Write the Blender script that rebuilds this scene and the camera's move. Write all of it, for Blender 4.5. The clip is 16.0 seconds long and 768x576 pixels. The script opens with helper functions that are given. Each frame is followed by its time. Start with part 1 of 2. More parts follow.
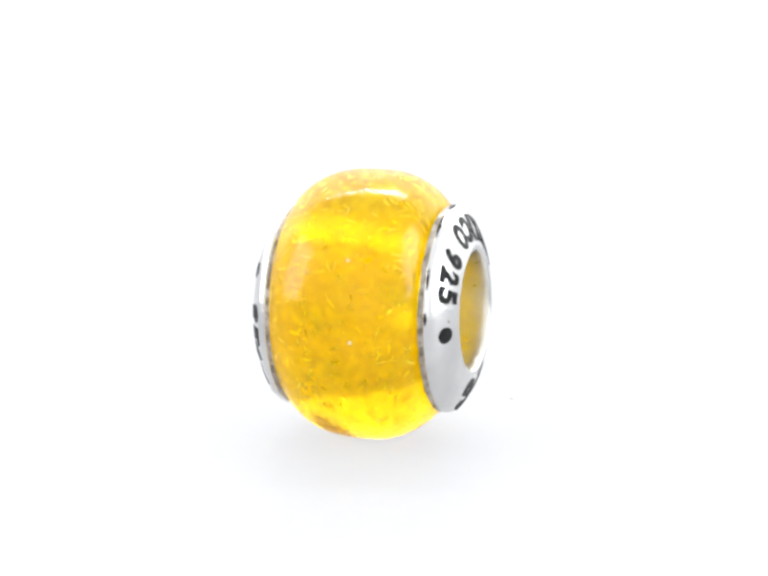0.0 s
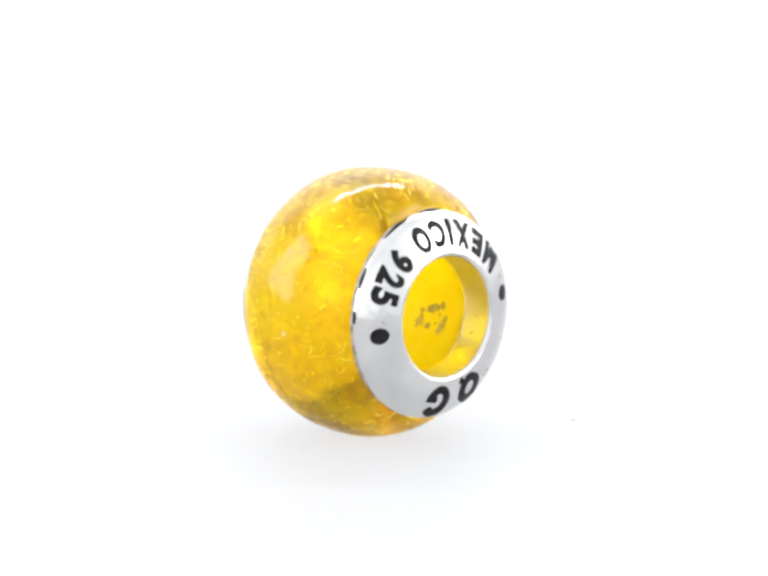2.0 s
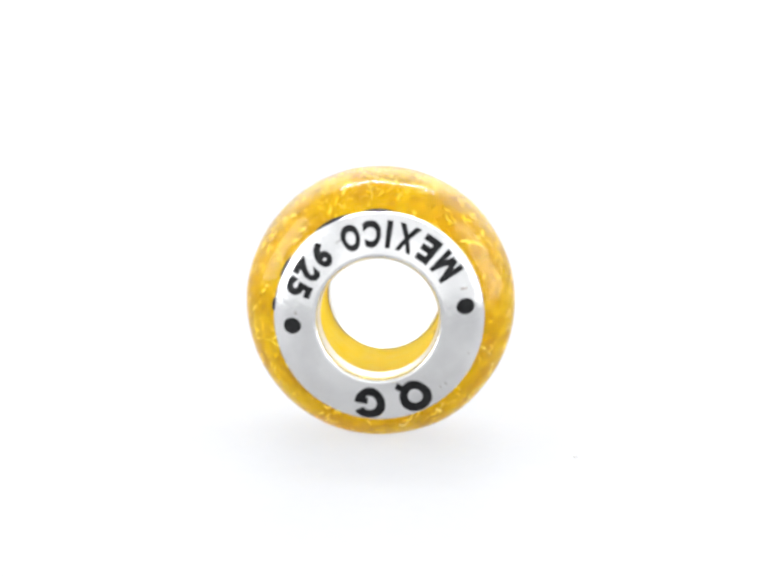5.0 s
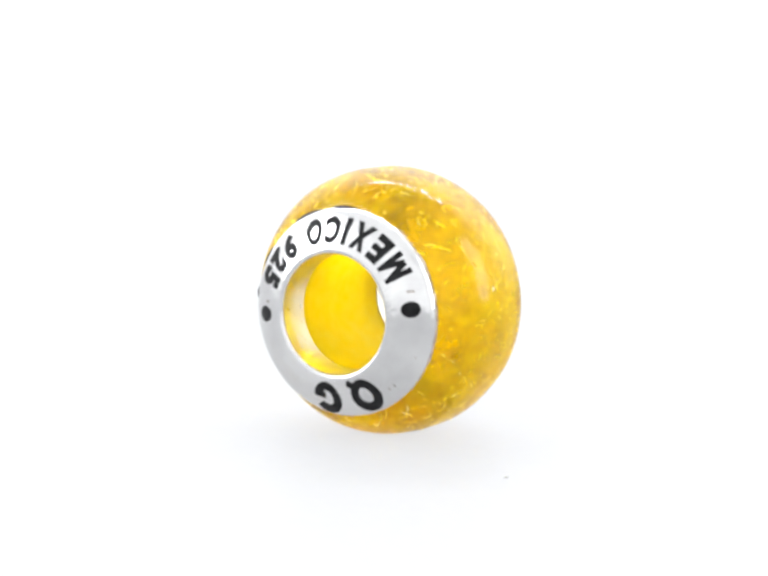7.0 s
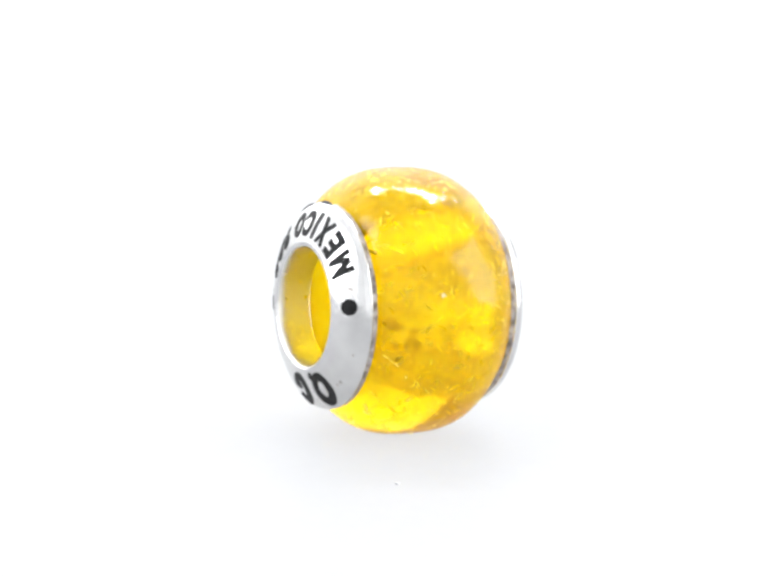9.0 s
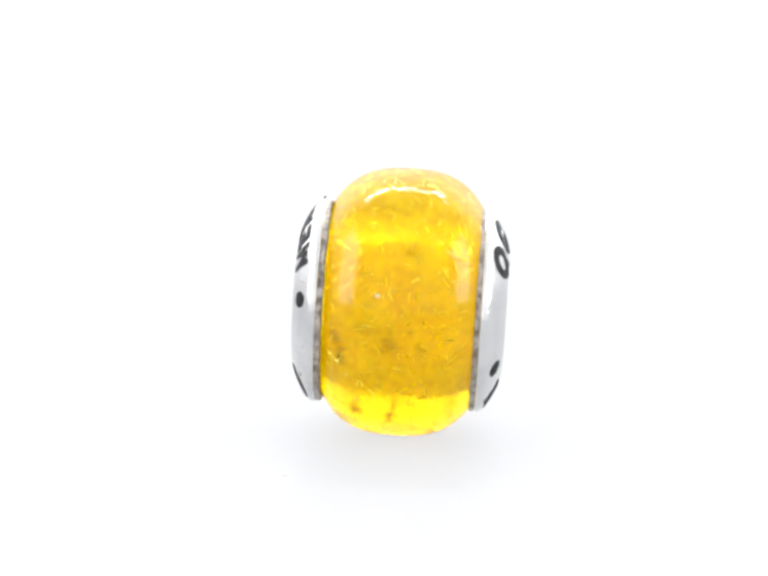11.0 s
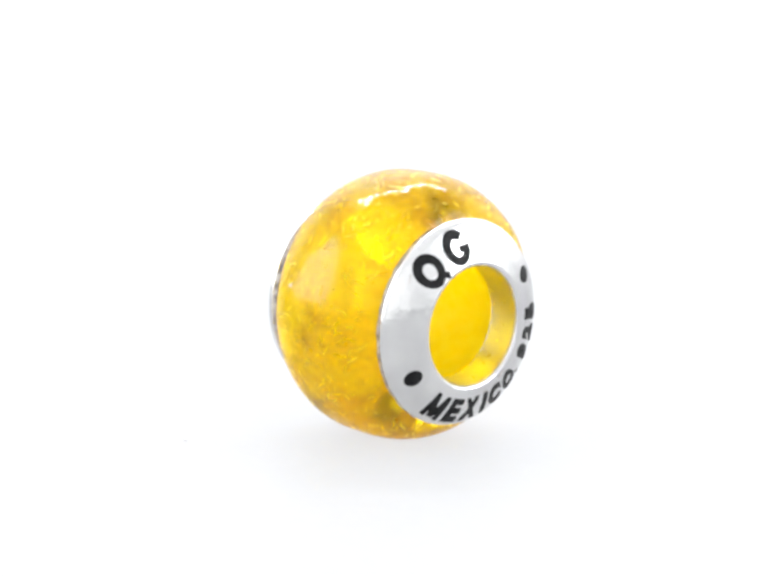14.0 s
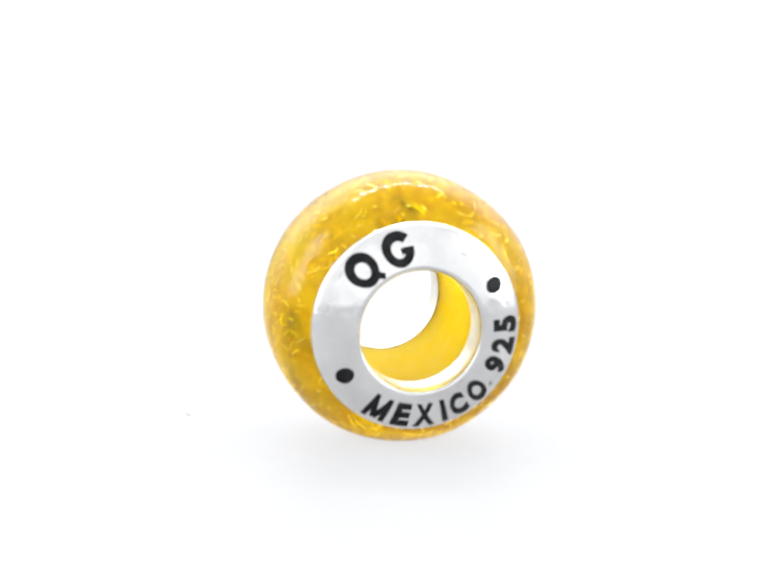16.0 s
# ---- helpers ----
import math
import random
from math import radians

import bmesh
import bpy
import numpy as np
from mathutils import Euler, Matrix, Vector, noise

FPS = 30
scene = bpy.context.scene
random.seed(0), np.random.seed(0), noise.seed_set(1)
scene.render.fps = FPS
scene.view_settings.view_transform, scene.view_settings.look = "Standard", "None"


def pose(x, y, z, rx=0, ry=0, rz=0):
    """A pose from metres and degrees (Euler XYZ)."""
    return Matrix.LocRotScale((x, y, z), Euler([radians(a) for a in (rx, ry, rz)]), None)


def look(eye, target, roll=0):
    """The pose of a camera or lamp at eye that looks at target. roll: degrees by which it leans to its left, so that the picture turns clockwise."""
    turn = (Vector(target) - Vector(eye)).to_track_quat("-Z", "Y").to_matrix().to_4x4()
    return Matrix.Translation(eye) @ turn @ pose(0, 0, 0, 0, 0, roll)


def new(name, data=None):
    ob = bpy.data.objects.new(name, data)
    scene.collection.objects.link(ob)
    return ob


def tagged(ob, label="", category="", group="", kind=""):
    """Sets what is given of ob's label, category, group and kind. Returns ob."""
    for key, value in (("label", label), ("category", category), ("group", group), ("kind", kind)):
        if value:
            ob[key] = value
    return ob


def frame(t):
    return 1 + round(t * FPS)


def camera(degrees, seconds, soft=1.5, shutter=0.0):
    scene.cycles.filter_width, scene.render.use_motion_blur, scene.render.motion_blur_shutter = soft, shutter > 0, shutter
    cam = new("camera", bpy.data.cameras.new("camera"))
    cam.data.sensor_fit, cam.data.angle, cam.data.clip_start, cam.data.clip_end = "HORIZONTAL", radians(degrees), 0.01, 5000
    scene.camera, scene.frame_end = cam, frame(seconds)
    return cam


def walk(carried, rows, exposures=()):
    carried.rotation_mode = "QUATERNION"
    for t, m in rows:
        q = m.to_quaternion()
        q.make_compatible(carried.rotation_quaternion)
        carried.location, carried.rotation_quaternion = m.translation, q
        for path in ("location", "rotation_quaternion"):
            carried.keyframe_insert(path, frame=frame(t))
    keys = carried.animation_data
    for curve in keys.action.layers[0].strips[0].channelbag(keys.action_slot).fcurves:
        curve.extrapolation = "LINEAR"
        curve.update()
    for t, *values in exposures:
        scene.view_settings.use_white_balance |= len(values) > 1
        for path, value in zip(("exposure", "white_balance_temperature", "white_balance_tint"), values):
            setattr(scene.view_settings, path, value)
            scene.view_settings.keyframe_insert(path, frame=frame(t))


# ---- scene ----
MM = 0.001

# ---- camera: fixed, a close product shot ----
cam = camera(19.1, 16.0, 3.3)
EYE = Vector((0, -113.9, 28.38)) * MM
AIM = pose(*EYE, 90 - 10.35, 0, 0.121) @ pose(0, 0, 0, 0, 0, 1.474)
walk(cam, [(0.0, AIM), (16.0, AIM)])

# ---- light: a white tent with unseen cloth sides and roof added, lit through its back, roof and base, with a lamp bar above and a panel on each side ----
world = bpy.data.worlds.new("world")
scene.world = world
world.use_nodes = True
world.node_tree.nodes["Background"].inputs["Color"].default_value = (0.97, 0.98, 1.0, 1)
world.node_tree.nodes["Background"].inputs["Strength"].default_value = 1.2
scene.view_settings.exposure = 0.56


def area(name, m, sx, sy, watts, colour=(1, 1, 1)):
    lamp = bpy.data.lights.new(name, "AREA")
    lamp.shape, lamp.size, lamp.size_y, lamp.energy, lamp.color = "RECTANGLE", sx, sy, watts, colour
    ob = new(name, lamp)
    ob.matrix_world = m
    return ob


area("lamp_bar", look((0, 0.135, 0.243), (0, 0.0, 0.006)), 0.24, 0.017, 0.42, (1.0, 0.99, 0.97))
area("side_panel_lamp", look((-0.27, -0.03, 0.12), (0, 0, 0.01)), 0.15, 0.21, 0.4, (0.97, 0.98, 1.0))
area("side_panel_lamp", look((0.27, -0.03, 0.12), (0, 0, 0.01)), 0.15, 0.21, 0.4, (0.97, 0.98, 1.0))

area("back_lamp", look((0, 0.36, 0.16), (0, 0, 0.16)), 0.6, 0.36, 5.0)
# weak overhead fill, added to lift the general level; no such source is seen
area("added_roof_fill", look((0, -0.15, 0.8), (0, -0.15, 0)), 0.7, 1.0, 0.25)


# ---- materials ----
def material(name):
    m = bpy.data.materials.new(name)
    m.use_nodes = True
    nt = m.node_tree
    return m, nt, nt.nodes["Principled BSDF"], nt.nodes["Material Output"]


def node(nt, kind, **values):
    n = nt.nodes.new(kind)
    for key, value in values.items():
        n.inputs[key.replace("_", " ")].default_value = value
    return n


def bump(nt, height, strength, distance, normal=None):
    b = node(nt, "ShaderNodeBump", Strength=strength, Distance=distance)
    nt.links.new(height, b.inputs["Height"])
    if normal:
        nt.links.new(normal, b.inputs["Normal"])
    return b.outputs["Normal"]


def ramp(nt, fac, stops):
    r = nt.nodes.new("ShaderNodeValToRGB")
    while len(r.color_ramp.elements) < len(stops):
        r.color_ramp.elements.new(0.5)
    for e, (p, c) in zip(r.color_ramp.elements, stops):
        e.position, e.color = p, (*c, 1)
    nt.links.new(fac, r.inputs["Fac"])
    return r.outputs["Color"]


def coords(nt):
    return nt.nodes.new("ShaderNodeTexCoord").outputs["Object"]


def mat_white(name, lo, hi, through_light):
    m, nt, b, out = material(name)
    n = node(nt, "ShaderNodeTexNoise", Scale=900.0, Detail=4.0)
    wide = node(nt, "ShaderNodeTexNoise", Scale=14.0, Detail=3.0)
    co = coords(nt)
    nt.links.new(co, n.inputs["Vector"])
    nt.links.new(co, wide.inputs["Vector"])
    mean = nt.nodes.new("ShaderNodeMath")
    mean.operation = "MULTIPLY_ADD"
    mean.inputs[1].default_value = 0.3
    nt.links.new(n.outputs["Fac"], mean.inputs[0])
    nt.links.new(wide.outputs["Fac"], mean.inputs[2])
    c = ramp(nt, mean.outputs[0], [(0.4, lo), (0.9, hi)])
    nt.links.new(c, b.inputs["Base Color"])
    b.inputs["Roughness"].default_value = 0.42
    nt.links.new(bump(nt, n.outputs["Fac"], 0.05, 0.00005), b.inputs["Normal"])
    tr = nt.nodes.new("ShaderNodeBsdfTranslucent")
    nt.links.new(c, tr.inputs["Color"])
    mix = nt.nodes.new("ShaderNodeMixShader")
    mix.inputs["Fac"].default_value = through_light
    nt.links.new(b.outputs["BSDF"], mix.inputs[1])
    nt.links.new(tr.outputs["BSDF"], mix.inputs[2])
    nt.links.new(mix.outputs["Shader"], out.inputs["Surface"])
    return m


def mat_glass(name, tint, rough, height, gloss, frost=0.0):
    """Glass from refraction and a weak surface gloss; light that cannot leave is mirrored in full. frost: the share of pale powder on it."""
    m, nt, b, out = material(name)
    nt.nodes.remove(b)
    n = node(nt, "ShaderNodeTexNoise", Scale=260.0, Detail=2.0)
    f = node(nt, "ShaderNodeTexNoise", Scale=1500.0, Detail=2.0)
    co = coords(nt)
    nt.links.new(co, n.inputs["Vector"])
    nt.links.new(co, f.inputs["Vector"])
    first = bump(nt, n.outputs["Fac"], 0.35, height)
    nrm = bump(nt, f.outputs["Fac"], 0.05, 0.00008, first)
    bend = node(nt, "ShaderNodeBsdfRefraction", Color=(*tint, 1), Roughness=rough, IOR=1.5)
    shine = node(nt, "ShaderNodeBsdfGlossy", Color=(1, 1, 1, 1), Roughness=max(rough, 0.085))
    fres = node(nt, "ShaderNodeFresnel", IOR=1.5)
    for t in (bend, shine, fres):
        nt.links.new(nrm, t.inputs["Normal"])
    soft = nt.nodes.new("ShaderNodeMath")
    soft.operation = "MULTIPLY"
    soft.inputs[1].default_value = gloss
    total = nt.nodes.new("ShaderNodeMath")
    total.operation = "GREATER_THAN"
    total.inputs[1].default_value = 0.97
    most = nt.nodes.new("ShaderNodeMath")
    most.operation = "MAXIMUM"
    nt.links.new(fres.outputs[0], soft.inputs[0])
    nt.links.new(fres.outputs[0], total.inputs[0])
    nt.links.new(soft.outputs[0], most.inputs[0])
    nt.links.new(total.outputs[0], most.inputs[1])
    mix = nt.nodes.new("ShaderNodeMixShader")
    nt.links.new(most.outputs[0], mix.inputs["Fac"])
    nt.links.new(bend.outputs["BSDF"], mix.inputs[1])
    nt.links.new(shine.outputs["BSDF"], mix.inputs[2])
    if frost:
        patchy = ramp(nt, f.outputs["Fac"], [(0.3, (frost - 0.15,) * 3), (0.7, (frost + 0.15,) * 3)])
        front = node(nt, "ShaderNodeBsdfDiffuse", Color=(1.0, 0.83, 0.03, 1))
        back = node(nt, "ShaderNodeBsdfTranslucent", Color=(1.0, 0.83, 0.03, 1))
        powder, both = nt.nodes.new("ShaderNodeMixShader"), nt.nodes.new("ShaderNodeMixShader")
        nt.links.new(front.outputs["BSDF"], powder.inputs[1])
        nt.links.new(back.outputs["BSDF"], powder.inputs[2])
        nt.links.new(patchy, both.inputs["Fac"])
        nt.links.new(mix.outputs["Shader"], both.inputs[1])
        nt.links.new(powder.outputs["Shader"], both.inputs[2])
        mix = both
    nt.links.new(mix.outputs["Shader"], out.inputs["Surface"])
    return m


def mat_foil():
    """Shreds of crinkled gold leaf with clear gaps between them."""
    m, nt, b, out = material("shredded_gold_foil")
    co = coords(nt)
    warp = node(nt, "ShaderNodeTexNoise", Scale=700.0, Detail=3.0)
    nt.links.new(co, warp.inputs["Vector"])
    off = nt.nodes.new("ShaderNodeVectorMath")
    off.operation = "MULTIPLY_ADD"
    off.inputs[1].default_value = (0.0012, 0.0012, 0.0012)
    nt.links.new(warp.outputs["Color"], off.inputs[0])
    nt.links.new(co, off.inputs[2])
    n = node(nt, "ShaderNodeTexNoise", Scale=380.0, Detail=5.0, Roughness=0.6)
    g = node(nt, "ShaderNodeTexNoise", Scale=1900.0, Detail=4.0, Roughness=0.6)
    for t in (n, g):
        nt.links.new(off.outputs[0], t.inputs["Vector"])
    c = ramp(nt, n.outputs["Fac"], [(0.3, (1.0, 0.67, 0.002)), (0.5, (1.0, 0.76, 0.003)), (0.7, (1.0, 0.86, 0.006))])
    nt.links.new(c, b.inputs["Base Color"])
    b.inputs["Roughness"].default_value = 0.45
    b.inputs["Metallic"].default_value = 0.0
    b.inputs["Specular IOR Level"].default_value = 0.0
    nt.links.new(bump(nt, g.outputs["Fac"], 0.6, 0.0002), b.inputs["Normal"])
    tr = nt.nodes.new("ShaderNodeBsdfTranslucent")
    nt.links.new(c, tr.inputs["Color"])
    leaf = nt.nodes.new("ShaderNodeMixShader")
    leaf.inputs["Fac"].default_value = 0.3
    nt.links.new(b.outputs["BSDF"], leaf.inputs[1])
    nt.links.new(tr.outputs["BSDF"], leaf.inputs[2])
    clear = nt.nodes.new("ShaderNodeBsdfTransparent")
    clear.inputs["Color"].default_value = (1.0, 0.86, 0.006, 1)
    add = nt.nodes.new("ShaderNodeMath")
    add.operation = "MULTIPLY_ADD"
    add.inputs[1].default_value = 0.5
    nt.links.new(g.outputs["Fac"], add.inputs[0])
    nt.links.new(n.outputs["Fac"], add.inputs[2])
    cover = ramp(nt, add.outputs[0], [(0.55, (0.2, 0.2, 0.2)), (0.9, (0.6, 0.6, 0.6))])
    mix = nt.nodes.new("ShaderNodeMixShader")
    nt.links.new(cover, mix.inputs["Fac"])
    nt.links.new(clear.outputs["BSDF"], mix.inputs[1])
    nt.links.new(leaf.outputs["Shader"], mix.inputs[2])
    nt.links.new(mix.outputs["Shader"], out.inputs["Surface"])
    return m


def mat_flake(name, stops):
    m, nt, b, out = material(name)
    geo = nt.nodes.new("ShaderNodeNewGeometry")
    c = ramp(nt, geo.outputs["Random Per Island"], stops)
    nt.links.new(c, b.inputs["Base Color"])
    b.inputs["Roughness"].default_value = 0.3
    b.inputs["Metallic"].default_value = 0.7
    b.inputs["Specular IOR Level"].default_value = 0.0
    tr = nt.nodes.new("ShaderNodeBsdfTranslucent")
    nt.links.new(c, tr.inputs["Color"])
    mix = nt.nodes.new("ShaderNodeMixShader")
    mix.inputs["Fac"].default_value = 0.25
    nt.links.new(b.outputs["BSDF"], mix.inputs[1])
    nt.links.new(tr.outputs["BSDF"], mix.inputs[2])
    nt.links.new(mix.outputs["Shader"], out.inputs["Surface"])
    return m


def mat_silver(name, lo, hi, rough=(0.13, 0.24)):
    m, nt, b, out = material(name)
    co = coords(nt)
    n = node(nt, "ShaderNodeTexNoise", Scale=350.0, Detail=5.0)
    s = node(nt, "ShaderNodeTexNoise", Scale=3500.0, Detail=3.0)
    nt.links.new(co, n.inputs["Vector"])
    nt.links.new(co, s.inputs["Vector"])
    c = ramp(nt, n.outputs["Fac"], [(0.3, lo), (0.6, hi)])
    nt.links.new(c, b.inputs["Base Color"])
    b.inputs["Metallic"].default_value = 1.0
    r = ramp(nt, s.outputs["Fac"], [(0.3, (rough[0],) * 3), (0.7, (rough[1],) * 3)])
    nt.links.new(r, b.inputs["Roughness"])
    nt.links.new(bump(nt, s.outputs["Fac"], 0.05, 0.00004, bump(nt, n.outputs["Fac"], 0.4, 0.0003)), b.inputs["Normal"])
    return m


def mat_dark(name, lo, hi, rough, p0=0.35, p1=0.7):
    m, nt, b, out = material(name)
    n = node(nt, "ShaderNodeTexNoise", Scale=2500.0, Detail=4.0)
    nt.links.new(coords(nt), n.inputs["Vector"])
    c = ramp(nt, n.outputs["Fac"], [(p0, lo), (p1, hi)])
    nt.links.new(c, b.inputs["Base Color"])
    b.inputs["Roughness"].default_value = rough
    b.inputs["Specular IOR Level"].default_value = 0.12
    nt.links.new(bump(nt, n.outputs["Fac"], 0.3, 0.0001), b.inputs["Normal"])
    return m


PAPER = mat_white("white_sweep_paper", (0.49, 0.493, 0.50), (0.52, 0.523, 0.53), 0.80)
CLOTH = mat_white("added_white_cloth", (0.84, 0.845, 0.85), (0.88, 0.885, 0.89), 0.6)
GLASS, FOIL, FLAKE, SILVER = mat_glass("amber_glass", (1.0, 0.975, 0.42), 0.015, 0.0009, 0.46), mat_foil(), mat_flake("gold_leaf_flake", [(0.0, (0.85, 0.62, 0.01)), (0.15, (1.0, 0.84, 0.03)), (0.4, (1.0, 0.92, 0.1)), (1.0, (1.0, 0.96, 0.3))]), mat_silver("satin_silver", (0.5, 0.5, 0.5), (0.64, 0.64, 0.635))
# lighter copy of the cap silver, added underneath to throw more light into the glass
INNER_SILVER = mat_silver("glass_lightening_silver", (0.90, 0.90, 0.90), (0.95, 0.95, 0.95))
LINING = mat_silver("satin_lining", (0.58, 0.56, 0.5), (0.74, 0.72, 0.64), (0.26, 0.42))
FLECK = mat_dark("pale_fleck", (0.66, 0.6, 0.36), (0.82, 0.76, 0.55), 0.5)
BORE_GLASS = mat_glass("matt_bore_glass", (1.0, 0.94, 0.30), 0.3, 0.0005, 0.22, 0.6)
OXIDE = mat_dark("black_oxidised_engraving", (0.003, 0.003, 0.0035), (0.014, 0.014, 0.015), 0.5)
PATINA_REFLECTION = mat_dark("dark_patina_and_reflection", (0.13, 0.11, 0.10), (0.47, 0.44, 0.41), 0.4, 0.36, 0.64)
OLIVE = mat_flake("olive_leaf_scrap", [(0.0, (0.5, 0.36, 0.01)), (0.6, (0.75, 0.57, 0.02)), (1.0, (1.0, 0.92, 0.3))])
BORE_PATCH = mat_dark("dull_bore_patch", (0.42, 0.35, 0.10), (0.68, 0.55, 0.14), 0.7)
DUST = mat_dark("grey_dust", (0.5, 0.5, 0.51), (0.64, 0.64, 0.64), 0.9)


# ---- mesh helpers ----
def part(name, bm, mat, parent=None, label=""):
    me = bpy.data.meshes.new(name)
    bm.to_mesh(me)
    bm.free()
    me.materials.append(mat)
    ob = new(name, me)
    if parent:
        ob.parent = parent
    if label:
        tagged(ob, label)
    return ob


def smooth(bm):
    for f in bm.faces:
        f.smooth = True
    return bm


def lathe(profile, n=128, closed=True):
    """A ring turned round z from (radius, z) pairs in metres; counter-clockwise profiles face outwards."""
    bm = bmesh.new()
    rings = []
    for k in range(n):
        c, s = math.cos(math.tau * k / n), math.sin(math.tau * k / n)
        rings.append([bm.verts.new((r * c, r * s, z)) for r, z in profile])
    m = len(profile)
    for k in range(n):
        a, b = rings[k], rings[(k + 1) % n]
        for i in range(m if closed else m - 1):
            j = (i + 1) % m
            bm.faces.new((a[i], b[i], b[j], a[j]))
    bmesh.ops.recalc_face_normals(bm, faces=bm.faces)
    return smooth(bm)


def rounded(points, steps=6):
    """Catmull-Rom through (r, z) points, for soft lathe profiles."""
    out = []
    for i in range(len(points) - 1):
        p0, p1, p2, p3 = (Vector(points[max(0, min(len(points) - 1, i + d))]) for d in (-1, 0, 1, 2))
        for k in range(steps):
            t = k / steps
            v = 0.5 * (2 * p1 + (p2 - p0) * t + (2 * p0 - 5 * p1 + 4 * p2 - p3) * t * t + (3 * p1 - p0 - 3 * p2 + p3) * t ** 3)
            out.append((v.x, v.y))
    out.append(tuple(points[-1]))
    return out


# ---- the sweep, and the unseen cloth added round it to spread the light ----
def sweep():
    bm = bmesh.new()
    line = [(-0.6, 0.0), (-0.3, 0.0), (0.0, 0.0), (0.08, 0.0)]
    for k in range(1, 13):
        a = math.pi / 2 * k / 12
        line.append((0.08 + 0.1 * math.sin(a), 0.1 - 0.1 * math.cos(a)))
    line.append((0.18, 0.5))
    rows = [[bm.verts.new((x, y, z + 0.15 * MM)) for y, z in line] for x in (-0.35, -0.15, 0.0, 0.15, 0.35)]
    for a, b in zip(rows, rows[1:]):
        for i in range(len(line) - 1):
            bm.faces.new((a[i], b[i], b[i + 1], a[i + 1]))
    bmesh.ops.recalc_face_normals(bm, faces=bm.faces)
    return tagged(part("ground", smooth(bm), PAPER), "white seamless paper sweep under the bead", "ground", kind="structure")


def sheet(name, corners, label):
    """Thin stretched cloth between four corners."""
    bm = bmesh.new()
    bm.faces.new([bm.verts.new(c) for c in corners])
    bmesh.ops.subdivide_edges(bm, edges=bm.edges[:], cuts=3, use_grid_fill=True)
    return tagged(part(name, bm, CLOTH), label, name.split("_")[0], kind="structure")


sweep()
sheet("wall_west", [(-0.35, -0.6, 0), (-0.35, 0.185, 0), (-0.35, 0.185, 0.5), (-0.35, -0.6, 0.5)], "unseen white cloth side, added to spread the light")
sheet("wall_east", [(0.35, 0.185, 0), (0.35, -0.6, 0), (0.35, -0.6, 0.5), (0.35, 0.185, 0.5)], "unseen white cloth side, added to spread the light")
sheet("ceiling", [(-0.35, -0.6, 0.5), (-0.35, 0.185, 0.5), (0.35, 0.185, 0.5), (0.35, -0.6, 0.5)], "unseen white cloth roof, added to spread the light")

# ---- the bead: local z is its axis, millimetres inside ----
R = 6.82
BORE = 3.03


def thin_arc(a0, a1, steps=14):
    """A tapered dark line round the rim of the cap from a0 to a1 degrees."""
    bm = bmesh.new()
    rings = []
    for k in range(steps + 1):
        t = k / steps
        a = radians(a0 + (a1 - a0) * t)
        fat = 0.02 + 0.06 * math.sin(math.pi * t)
        rings.append([bm.verts.new(Vector(((5.23 + fat * math.cos(b)) * math.cos(a), (5.23 + fat * math.cos(b)) * math.sin(a), 4.02 + fat * math.sin(b))) * MM) for b in (math.tau * i / 6 for i in range(6))])
    for p, q in zip(rings, rings[1:]):
        for i in range(6):
            bm.faces.new((p[i], q[i], q[(i + 1) % 6], p[(i + 1) % 6]))
    bm.faces.new(rings[0])
    bm.faces.new(rings[-1][::-1])
    bmesh.ops.recalc_face_normals(bm, faces=bm.faces)
    return bm


def glass_radius(z):
    """Outer radius of the glass; a little fuller towards the far end."""
    return R * (1 - abs(z / (4.65 if z > 0 else 4.82)) ** 2.6) ** (1 / 2.6)


def barrel(bore, low, high, steps=56):
    """Closed (radius, z) profile of a barrel with a bore: rounded outside, straight inside, from z = low to high."""
    zs = [low + (high - low) * k / steps for k in range(steps + 1)]
    outer = [(glass_radius(z), z) for z in zs]
    end = [(4.8, 0.12), ((5.0 + bore) / 2, 0.2), (bore + 0.25, 0.2), (bore, 0.0)]
    inner = [(bore, high + (low - high) * k / 8) for k in range(1, 8)]
    return [(a * MM, b * MM) for a, b in outer + [(r, high + d) for r, d in end] + inner + [(r, low - d) for r, d in reversed(end)]]


CAP = [(4.85, 3.84), (5.15, 3.87), (5.20, 4.0), (5.12, 4.2), (4.90, 4.40), (4.58, 4.60), (4.25, 4.79), (3.8, 4.98), (3.4, 5.12), (3.2, 5.17), (3.06, 5.12), (2.98, 4.95), (2.94, 4.6), (2.94, 4.0), (2.94, 3.6), (2.94, 3.4), (2.96, 3.33), (3.0, 3.37), (3.0, 3.8)]
CAP_LINE = rounded(CAP)


def cap_height(r):
    """Height of the cap's domed face at radius r, in millimetres."""
    best = max((z for q, z in CAP_LINE if abs(q - r) < 0.09), default=4.6)
    pts = sorted((q, z) for q, z in CAP_LINE if z > 4.1 and q > 3.07)
    for (q0, z0), (q1, z1) in zip(pts, pts[1:]):
        if q0 <= r <= q1 and q1 > q0:
            return z0 + (z1 - z0) * (r - q0) / (q1 - q0)
    return best


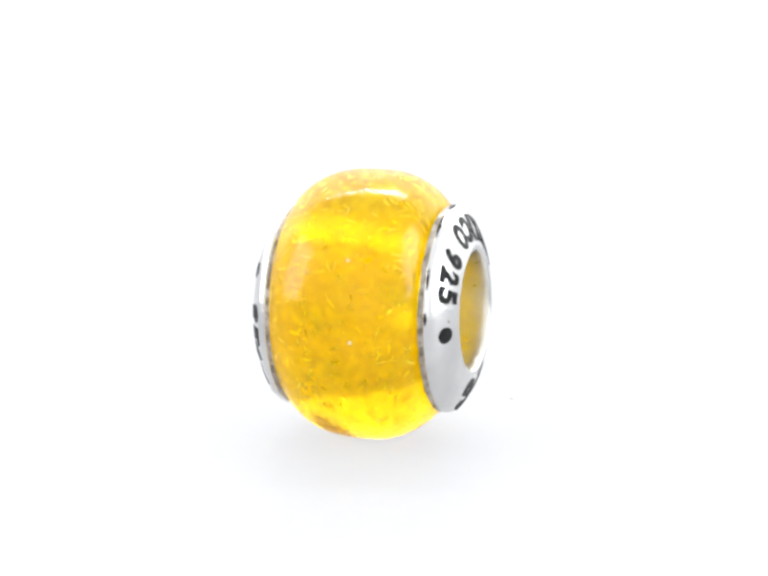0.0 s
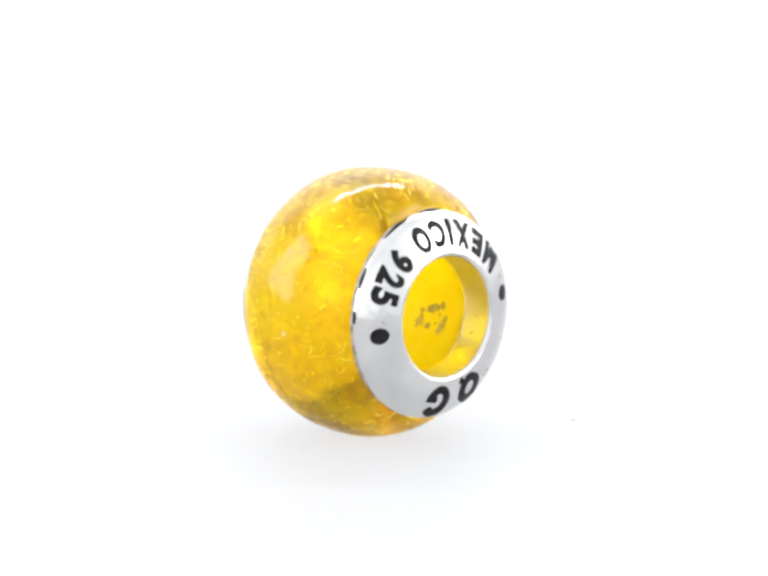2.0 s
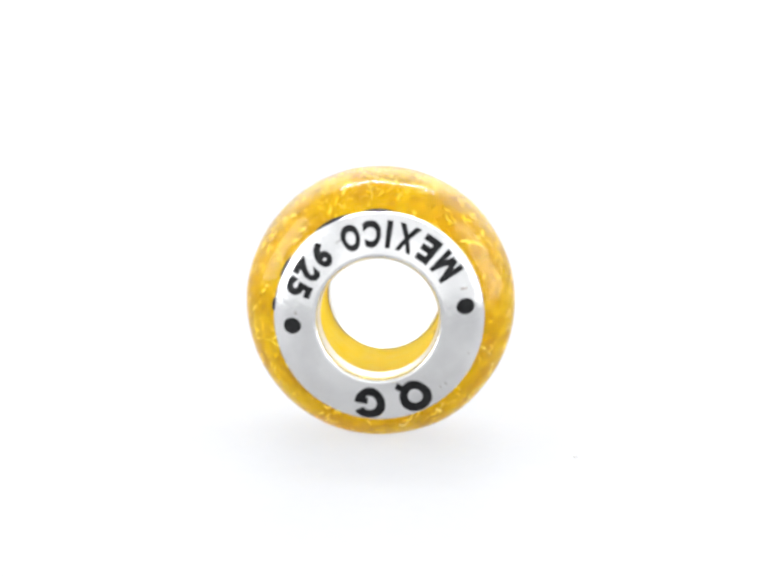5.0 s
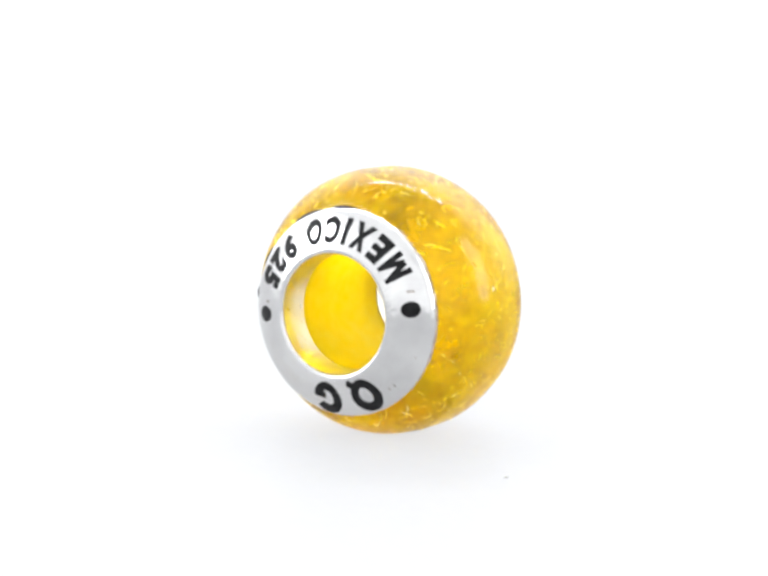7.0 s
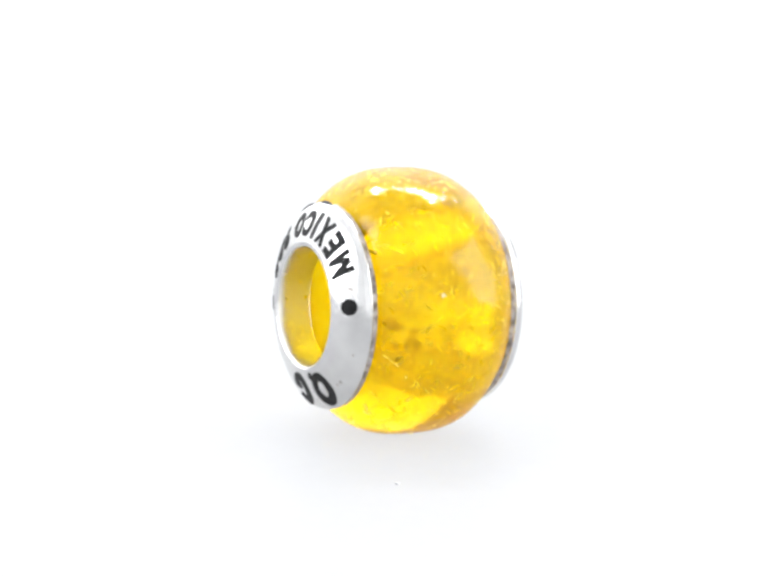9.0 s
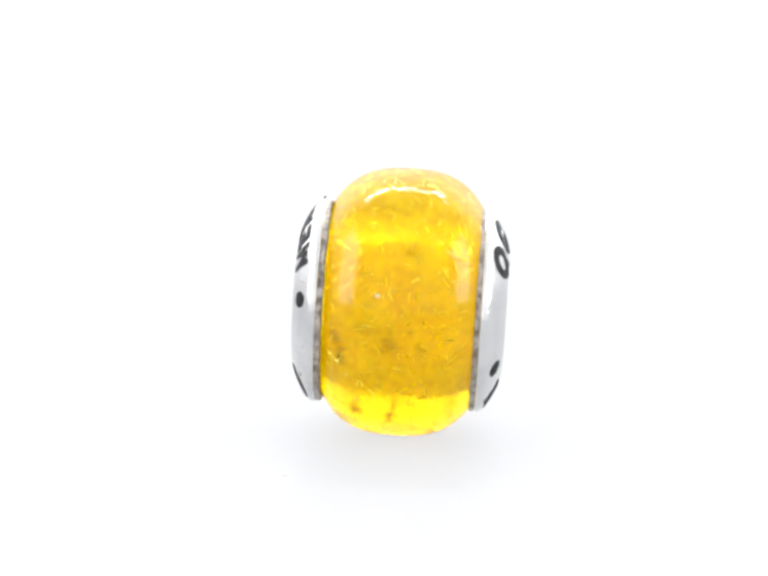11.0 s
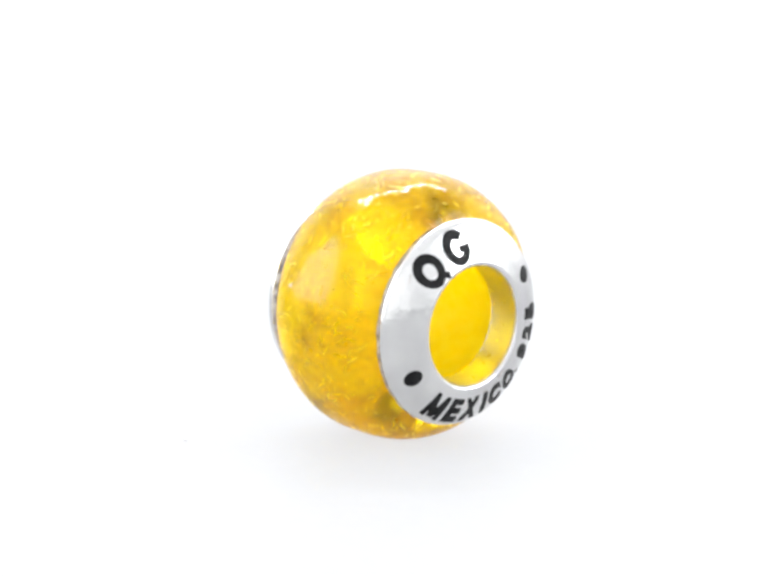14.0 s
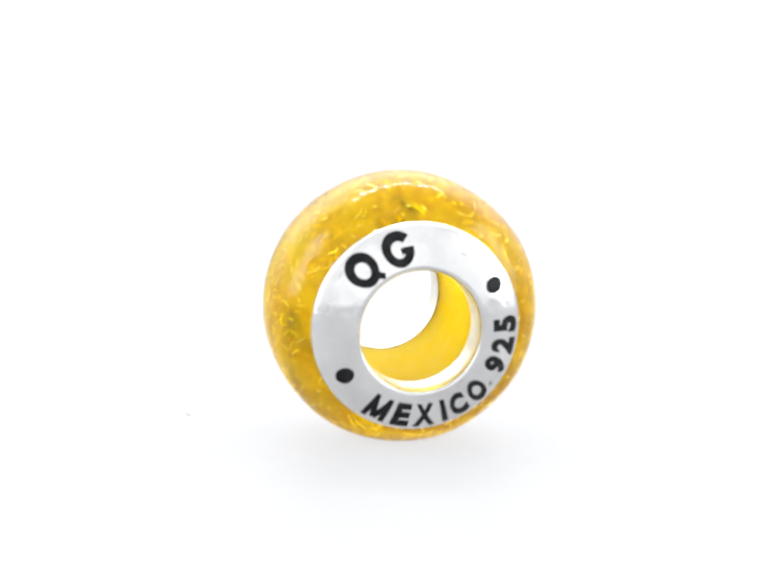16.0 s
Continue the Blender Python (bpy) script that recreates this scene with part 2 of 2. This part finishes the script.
def lay(bm, angle, r0, outward, lift=0.02):
    """Bends a flat mark (x along the reading line, y up, z proud; millimetres) onto the cap's dome at that angle."""
    for v in bm.verts:
        x, y, z = v.co
        r = r0 + y if outward else r0 - y
        a = radians(angle) + (-x / r0 if outward else x / r0)
        v.co = Vector((r * math.cos(a), r * math.sin(a), cap_height(r) + lift + z)) * MM
    return bm


def glyph(char, height, width):
    """One character in the built-in font as a flat mesh, centred, in millimetres."""
    cu = bpy.data.curves.new("glyph", "FONT")
    cu.body, cu.size, cu.extrude, cu.offset, cu.resolution_u = char, 1.0, 0.02, 0.048, 4
    ob = bpy.data.objects.new("glyph", cu)
    scene.collection.objects.link(ob)
    bpy.context.view_layer.update()
    me = bpy.data.meshes.new_from_object(ob.evaluated_get(bpy.context.evaluated_depsgraph_get()))
    bpy.data.objects.remove(ob)
    bm = bmesh.new()
    bm.from_mesh(me)
    bpy.data.meshes.remove(me)
    bmesh.ops.triangulate(bm, faces=bm.faces[:])
    long_edges = [e for e in bm.edges if e.calc_length() > 0.2]
    bmesh.ops.subdivide_edges(bm, edges=long_edges, cuts=2)
    xs, ys = [v.co.x for v in bm.verts], [v.co.y for v in bm.verts]
    cx, cy = (max(xs) + min(xs)) / 2, (max(ys) + min(ys)) / 2
    sx, sy = width / (max(xs) - min(xs)), height / (max(ys) - min(ys))
    for v in bm.verts:
        v.co = Vector(((v.co.x - cx) * sx, (v.co.y - cy) * sy, v.co.z))
    return bm


def letter_m(h, w):
    """The broad letter with two uprights and two slanting strokes."""
    bm = bmesh.new()
    x, y = w / 2 - 0.11, h / 2
    for x0, y0, x1, y1, wide in ((-x, -y, -x, y, 0.25), (x, -y, x, y, 0.25), (-x, y - 0.12, 0, -y + 0.1, 0.27), (x, y - 0.12, 0, -y + 0.1, 0.27)):
        stroke_bar(bm, x0, y0, x1, y1, wide)
    return bm


def stroke_arc(bm, rx, ry, w, a0, a1, n=36):
    """A flat curved stroke of width w on an ellipse from a0 to a1 degrees."""
    def ring(z):
        rows = []
        for k in range(n + 1):
            a = radians(a0 + (a1 - a0) * k / n)
            c, s = math.cos(a), math.sin(a)
            rows.append([bm.verts.new(((rx + d) * c, (ry + d) * s, z)) for d in (-w / 2, w / 2)])
        return rows
    lo, hi = ring(-0.02), ring(0.02)
    for k in range(n):
        bm.faces.new((hi[k][0], hi[k][1], hi[k + 1][1], hi[k + 1][0]))
        bm.faces.new((lo[k][0], hi[k][0], hi[k + 1][0], lo[k + 1][0]))
        bm.faces.new((hi[k][1], lo[k][1], lo[k + 1][1], hi[k + 1][1]))
    return bm


def stroke_bar(bm, x0, y0, x1, y1, w):
    d = Vector((x1 - x0, y1 - y0)).normalized() * w / 2
    cut = []
    for k in range(5):
        x, y = x0 + (x1 - x0) * k / 4, y0 + (y1 - y0) * k / 4
        cut.append([bm.verts.new((x - d.y, y + d.x, z)) for z in (-0.02, 0.023)] + [bm.verts.new((x + d.y, y - d.x, z)) for z in (0.023, -0.02)])
    for a, b in zip(cut, cut[1:]):
        for i in range(3):
            bm.faces.new((a[i], a[i + 1], b[i + 1], b[i]))
    bm.faces.new(cut[0])
    bm.faces.new(cut[-1][::-1])
    return bm


def disc(rx, ry):
    bm = bmesh.new()
    rings = [bm.verts.new((0, 0, 0.02))]
    prev = None
    for q, z in ((0.5, 0.02), (0.85, 0.018), (1.0, 0.0), (1.0, -0.03)):
        row = [bm.verts.new((rx * q * math.cos(math.tau * k / 28), ry * q * math.sin(math.tau * k / 28), z)) for k in range(28)]
        for k in range(28):
            j = (k + 1) % 28
            bm.faces.new((rings[0], row[k], row[j]) if prev is None else (prev[k], row[k], row[j], prev[j]))
        prev = row
    return bm


# character and width; the angles of each cap's letters follow
WORDS = (("M", 1.05), ("E", 0.82), ("X", 0.96), ("I", 0.27), ("C", 0.86), ("O", 0.94), ("9", 0.80), ("2", 0.80), ("5", 0.80))
ANGLES_A = (39, 56, 72, 84.5, 95.5, 110.5, 133.5, 148, 161)
ANGLES_B = (-116, -99.5, -84.5, -71.5, -61, -46, -25, -11.5, 2.5)


def silver_cap(bead, side, angles, text_r, dots, mark, marks_r, size, nicks_and_reflection, gaps):
    cap = part("cap", lathe([(r * MM, z * MM) for r, z in CAP_LINE]), SILVER, bead, "domed polished silver end cap with black engraving")
    cap.matrix_local = pose(0, 0, 0.08 * MM) if side > 0 else pose(0, 0, -0.2 * MM, 0, 180, 0)
    cap.data.materials.append(INNER_SILVER)
    cap.data.materials.append(LINING)
    for f in cap.data.polygons:
        if math.hypot(f.center.x, f.center.y) < 3.02 * MM:
            f.material_index = 2
        elif f.normal.z < -0.6:
            f.material_index = 1
    for a, (ch, w) in zip(angles, WORDS):
        part("letter", lay(letter_m(1.28, w) if ch == "M" else glyph(ch, 1.28, w), a, text_r, False), OXIDE, cap)
    for a, r in dots:
        part("dot", lay(disc(0.40, 0.44), a, r, False), OXIDE, cap)
    k = size
    ring = stroke_bar(stroke_arc(bmesh.new(), 0.46 * k, 0.50 * k, 0.34 * k, 0, 360), 0.16 * k, -0.32 * k, 0.62 * k, -0.66 * k, 0.26 * k)
    part("mark", lay(ring, mark[0], marks_r, True), OXIDE, cap)
    hook = stroke_bar(stroke_arc(bmesh.new(), 0.46 * k, 0.50 * k, 0.34 * k, 42, 345), 0.08 * k, -0.08 * k, 0.60 * k, -0.08 * k, 0.24 * k)
    part("mark", lay(hook, mark[1], marks_r, True), OXIDE, cap)
    # real nicks and scratches, plus one dark reflection in the silver painted as a mark
    for a, r, dx, dy, w in nicks_and_reflection:
        part("scratch_and_reflection", lay(stroke_bar(bmesh.new(), -dx, -dy, dx, dy, w), a, r, False, 0.005), PATINA_REFLECTION, cap)
    # uneven dark line where the cap meets the glass
    band = [(4.80, 3.62), (5.0, 3.58), (5.12, 3.62), (5.14, 3.70), (5.11, 3.78), (5.15, 3.84), (5.08, 3.90), (4.80, 3.90)]
    bm = lathe([(r * MM, z * MM) for r, z in band], 180)
    for v in bm.verts:
        v.co *= 1 + 0.018 * noise.noise(v.co * 2600)
    part("seam", bm, PATINA_REFLECTION, cap, "dark oxidised seam")
    for a0, a1 in gaps:
        part("gap", thin_arc(a0, a1), OXIDE, cap, "black gap at the edge of the cap")
    return cap


def flakes(count):
    """Slivers of leaf floating between the foil and the glass surface."""
    rnd = random.Random(7)
    bm = bmesh.new()
    for _ in range(count):
        z = rnd.uniform(-3.3, 3.3)
        deep = rnd.uniform(0.15, 0.62)
        a = rnd.uniform(0, math.tau)
        heading, bend = rnd.gauss(0.0, 0.8) + math.pi / 2, rnd.uniform(-1.6, 1.6)
        length, wide = rnd.uniform(0.12, 0.62), rnd.uniform(0.015, 0.045)
        tilt = rnd.uniform(-0.035, 0.035)
        prev = None
        x = y = 0.0
        for k in range(5):
            h = heading + bend * k / 4
            x, y = x + math.cos(h) * length / 4, y + math.sin(h) * length / 4
            w = wide * (0.5, 1, 1, 0.8, 0.3)[k]
            row = []
            for d in (-1, 1):
                px, py = x - math.sin(h) * w * d, y + math.cos(h) * w * d
                zz = max(-3.5, min(3.5, z + px))
                q = glass_radius(zz) - deep + tilt * d + 0.04 * math.sin(k * 1.7 + a)
                b = a + py / q
                row.append(bm.verts.new(Vector((q * math.cos(b), q * math.sin(b), zz)) * MM))
            if prev:
                bm.faces.new((prev[0], prev[1], row[1], row[0]))
            prev = row
    return bm


def blotch(angle, z, size, seed, q=BORE - 0.02, stretch=1.0, bm=None):
    """An uneven flat patch bent round the axis at radius q."""
    rnd = random.Random(seed)
    bm = bm or bmesh.new()

    def at(da, dz, lift):
        a = radians(angle) + da / q
        return bm.verts.new(Vector(((q - lift) * math.cos(a), (q - lift) * math.sin(a), z + dz)) * MM)
    mid = at(0, 0, 0.02)
    ring = []
    for k in range(14):
        r = size * rnd.uniform(0.6, 1.15)
        t = math.tau * k / 14
        ring.append(at(r * math.cos(t), r * math.sin(t) * stretch, 0.0))
    for k in range(14):
        bm.faces.new((mid, ring[k], ring[(k + 1) % 14]))
    return bm


def scraps(angle, z, wide, high, count, seed, radius=0.0, least=0.022, most=0.07):
    """A loose cluster of ragged scraps, under the glass or at a given radius."""
    rnd = random.Random(seed)
    bm = bmesh.new()
    for k in range(count):
        zz = z + rnd.gauss(0, 0.5) * wide
        q = radius - 0.004 * k / count if radius else glass_radius(zz) - rnd.uniform(0.35, 0.6)
        blotch(angle + rnd.gauss(0, 0.5) * high, zz, rnd.uniform(least, most), seed * 40 + k, q, rnd.uniform(0.6, 1.5) if radius else rnd.uniform(1.6, 5.0), bm)
    return bm


def charm_bead():
    bead = new("charm_bead")
    tagged(bead, "yellow foil glass charm bead with engraved silver end caps", "bead")
    bm = lathe(barrel(BORE, -3.74, 3.62), 256)
    for v in bm.verts:
        rr = math.hypot(v.co.x, v.co.y)
        if rr > 4.8 * MM:
            v.co *= 1 + 0.007 * noise.noise(v.co * 330)
            v.co += Vector((-0.08, 0.12, 0)) * MM  # the caps sit a little off the middle of the glass
    body = part("glass_body", bm, GLASS, bead, "clear amber-yellow glass barrel")
    body.data.materials.append(BORE_GLASS)
    for f in body.data.polygons:
        if math.hypot(f.center.x, f.center.y) < (BORE + 0.05) * MM:
            f.material_index = 1
    body.location = (0, 0, -0.12 * MM)
    leaf = [((glass_radius(z) - 0.75) * MM, z * MM) for z in (-3.5 + 7.0 * k / 24 for k in range(25))]
    bm = lathe(leaf, 128, False)
    for v in bm.verts:
        v.co *= 1 + 0.05 * noise.noise(v.co * 600)
    part("foil_layer", bm, FOIL, bead, "shredded gold foil inside the glass").location = Vector((-0.08, 0.12, -0.12)) * MM
    tagged(part("foil_flake", flakes(900), FLAKE, bead, "fine slivers of gold leaf in the glass"), kind="stuff")
    # three clusters of duller patches on the bore wall
    for seed, (a, z, wide, high, count) in enumerate(((-9, 1.45, 0.7, 7.0, 9), (-22, 0.7, 0.6, 8.0, 8), (-27, 1.8, 0.6, 9.0, 8))):
        part("bore_patch", scraps(a, z, wide, high, count, 60 + seed, BORE - 0.02, 0.07, 0.26), BORE_PATCH, bead, "duller, darker patches in the bore").location = body.location
    for seed, (a, z, wide, high, count) in enumerate(((-5, 0.85, 1.0, 5.5, 20), (-10, -1.3, 0.4, 3.0, 7), (-17, 2.5, 0.35, 2.5, 7), (-13, 0.6, 1.4, 8.0, 10))):
        part("inclusion", scraps(a, z, wide, high, count, 20 + seed), OLIVE, bead, "dull olive scraps of foil in the glass").location = body.location
    for seed, (a, z, q) in enumerate(((152, 0.54, 6.98), (-175, 0.83, 6.91), (13.7, 0.94, 6.77))):
        part("fleck", blotch(a, z, 0.11, 90 + seed, q), FLECK, bead, "pale fleck on the glass")
    silver_cap(bead, 1, ANGLES_A, 4.17, [(9.7, 4.3), (-173, 4.25)], (-63.5, -94.5), 4.28, 1.25,
               # the first one, at 21 degrees, is a dark reflection put in as colour
               [(21, 4.45, 0.05, 0.16, 0.12), (178, 4.08, 0.04, 0.07, 0.07), (-47, 4.62, 0.02, 0.08, 0.05), (-43, 4.66, 0.02, 0.07, 0.04), (119, 4.25, 0.16, 0.02, 0.03), (-20, 4.75, 0.03, 0.05, 0.04)], ((84, 100), (107, 128), (148, 160), (172, 179)))
    silver_cap(bead, -1, ANGLES_B, 4.34, [(-148.5, 4.25), (31.0, 4.25)], (134.5, 106.5), 4.15, 1.25,
               [(-37, 4.72, 0.10, 0.02, 0.10), (120, 4.05, 0.10, 0.01, 0.03), (60, 4.3, 0.14, 0.03, 0.03), (-52, 3.35, 0.25, 0.02, 0.02), (146, 4.75, 0.22, 0.06, 0.02)], ())
    return bead


def speck():
    rnd = random.Random(3)
    bm = bmesh.new()
    bmesh.ops.create_icosphere(bm, subdivisions=2, radius=0.12 * MM)
    for v in bm.verts:
        v.co *= 1 + rnd.uniform(-0.3, 0.3)
        v.co.z = v.co.z * 0.5 + 0.07 * MM
    return tagged(part("dust_speck", bm, DUST), "tiny grey speck of dust on white paper", "dust")


BEAD = charm_bead()
SPECK = speck()

# ---- everything on the turning support goes round one upright axis ----
RATE = -15.04


def turned(x, y, z, turn, t):
    return Matrix.Rotation(radians(RATE * t), 4, "Z") @ Matrix.Translation(Vector((x, y, z)) * MM) @ turn


def motions():
    phi, tau = radians(-16.63), radians(1.84)
    a = Vector((math.cos(phi) * math.cos(tau), math.sin(phi) * math.cos(tau), math.sin(tau)))
    e1 = Vector((-math.sin(phi), math.cos(phi), 0))
    lie = Matrix((e1, a.cross(e1), a)).transposed().to_4x4()
    times = [k * 0.5 for k in range(33)]
    walk(BEAD, [(t, turned(-0.644, -0.149, R - 0.12, lie, t)) for t in times])
    walk(SPECK, [(t, turned(6.9, 7.9, 0.15, Matrix(), t)) for t in times])


motions()
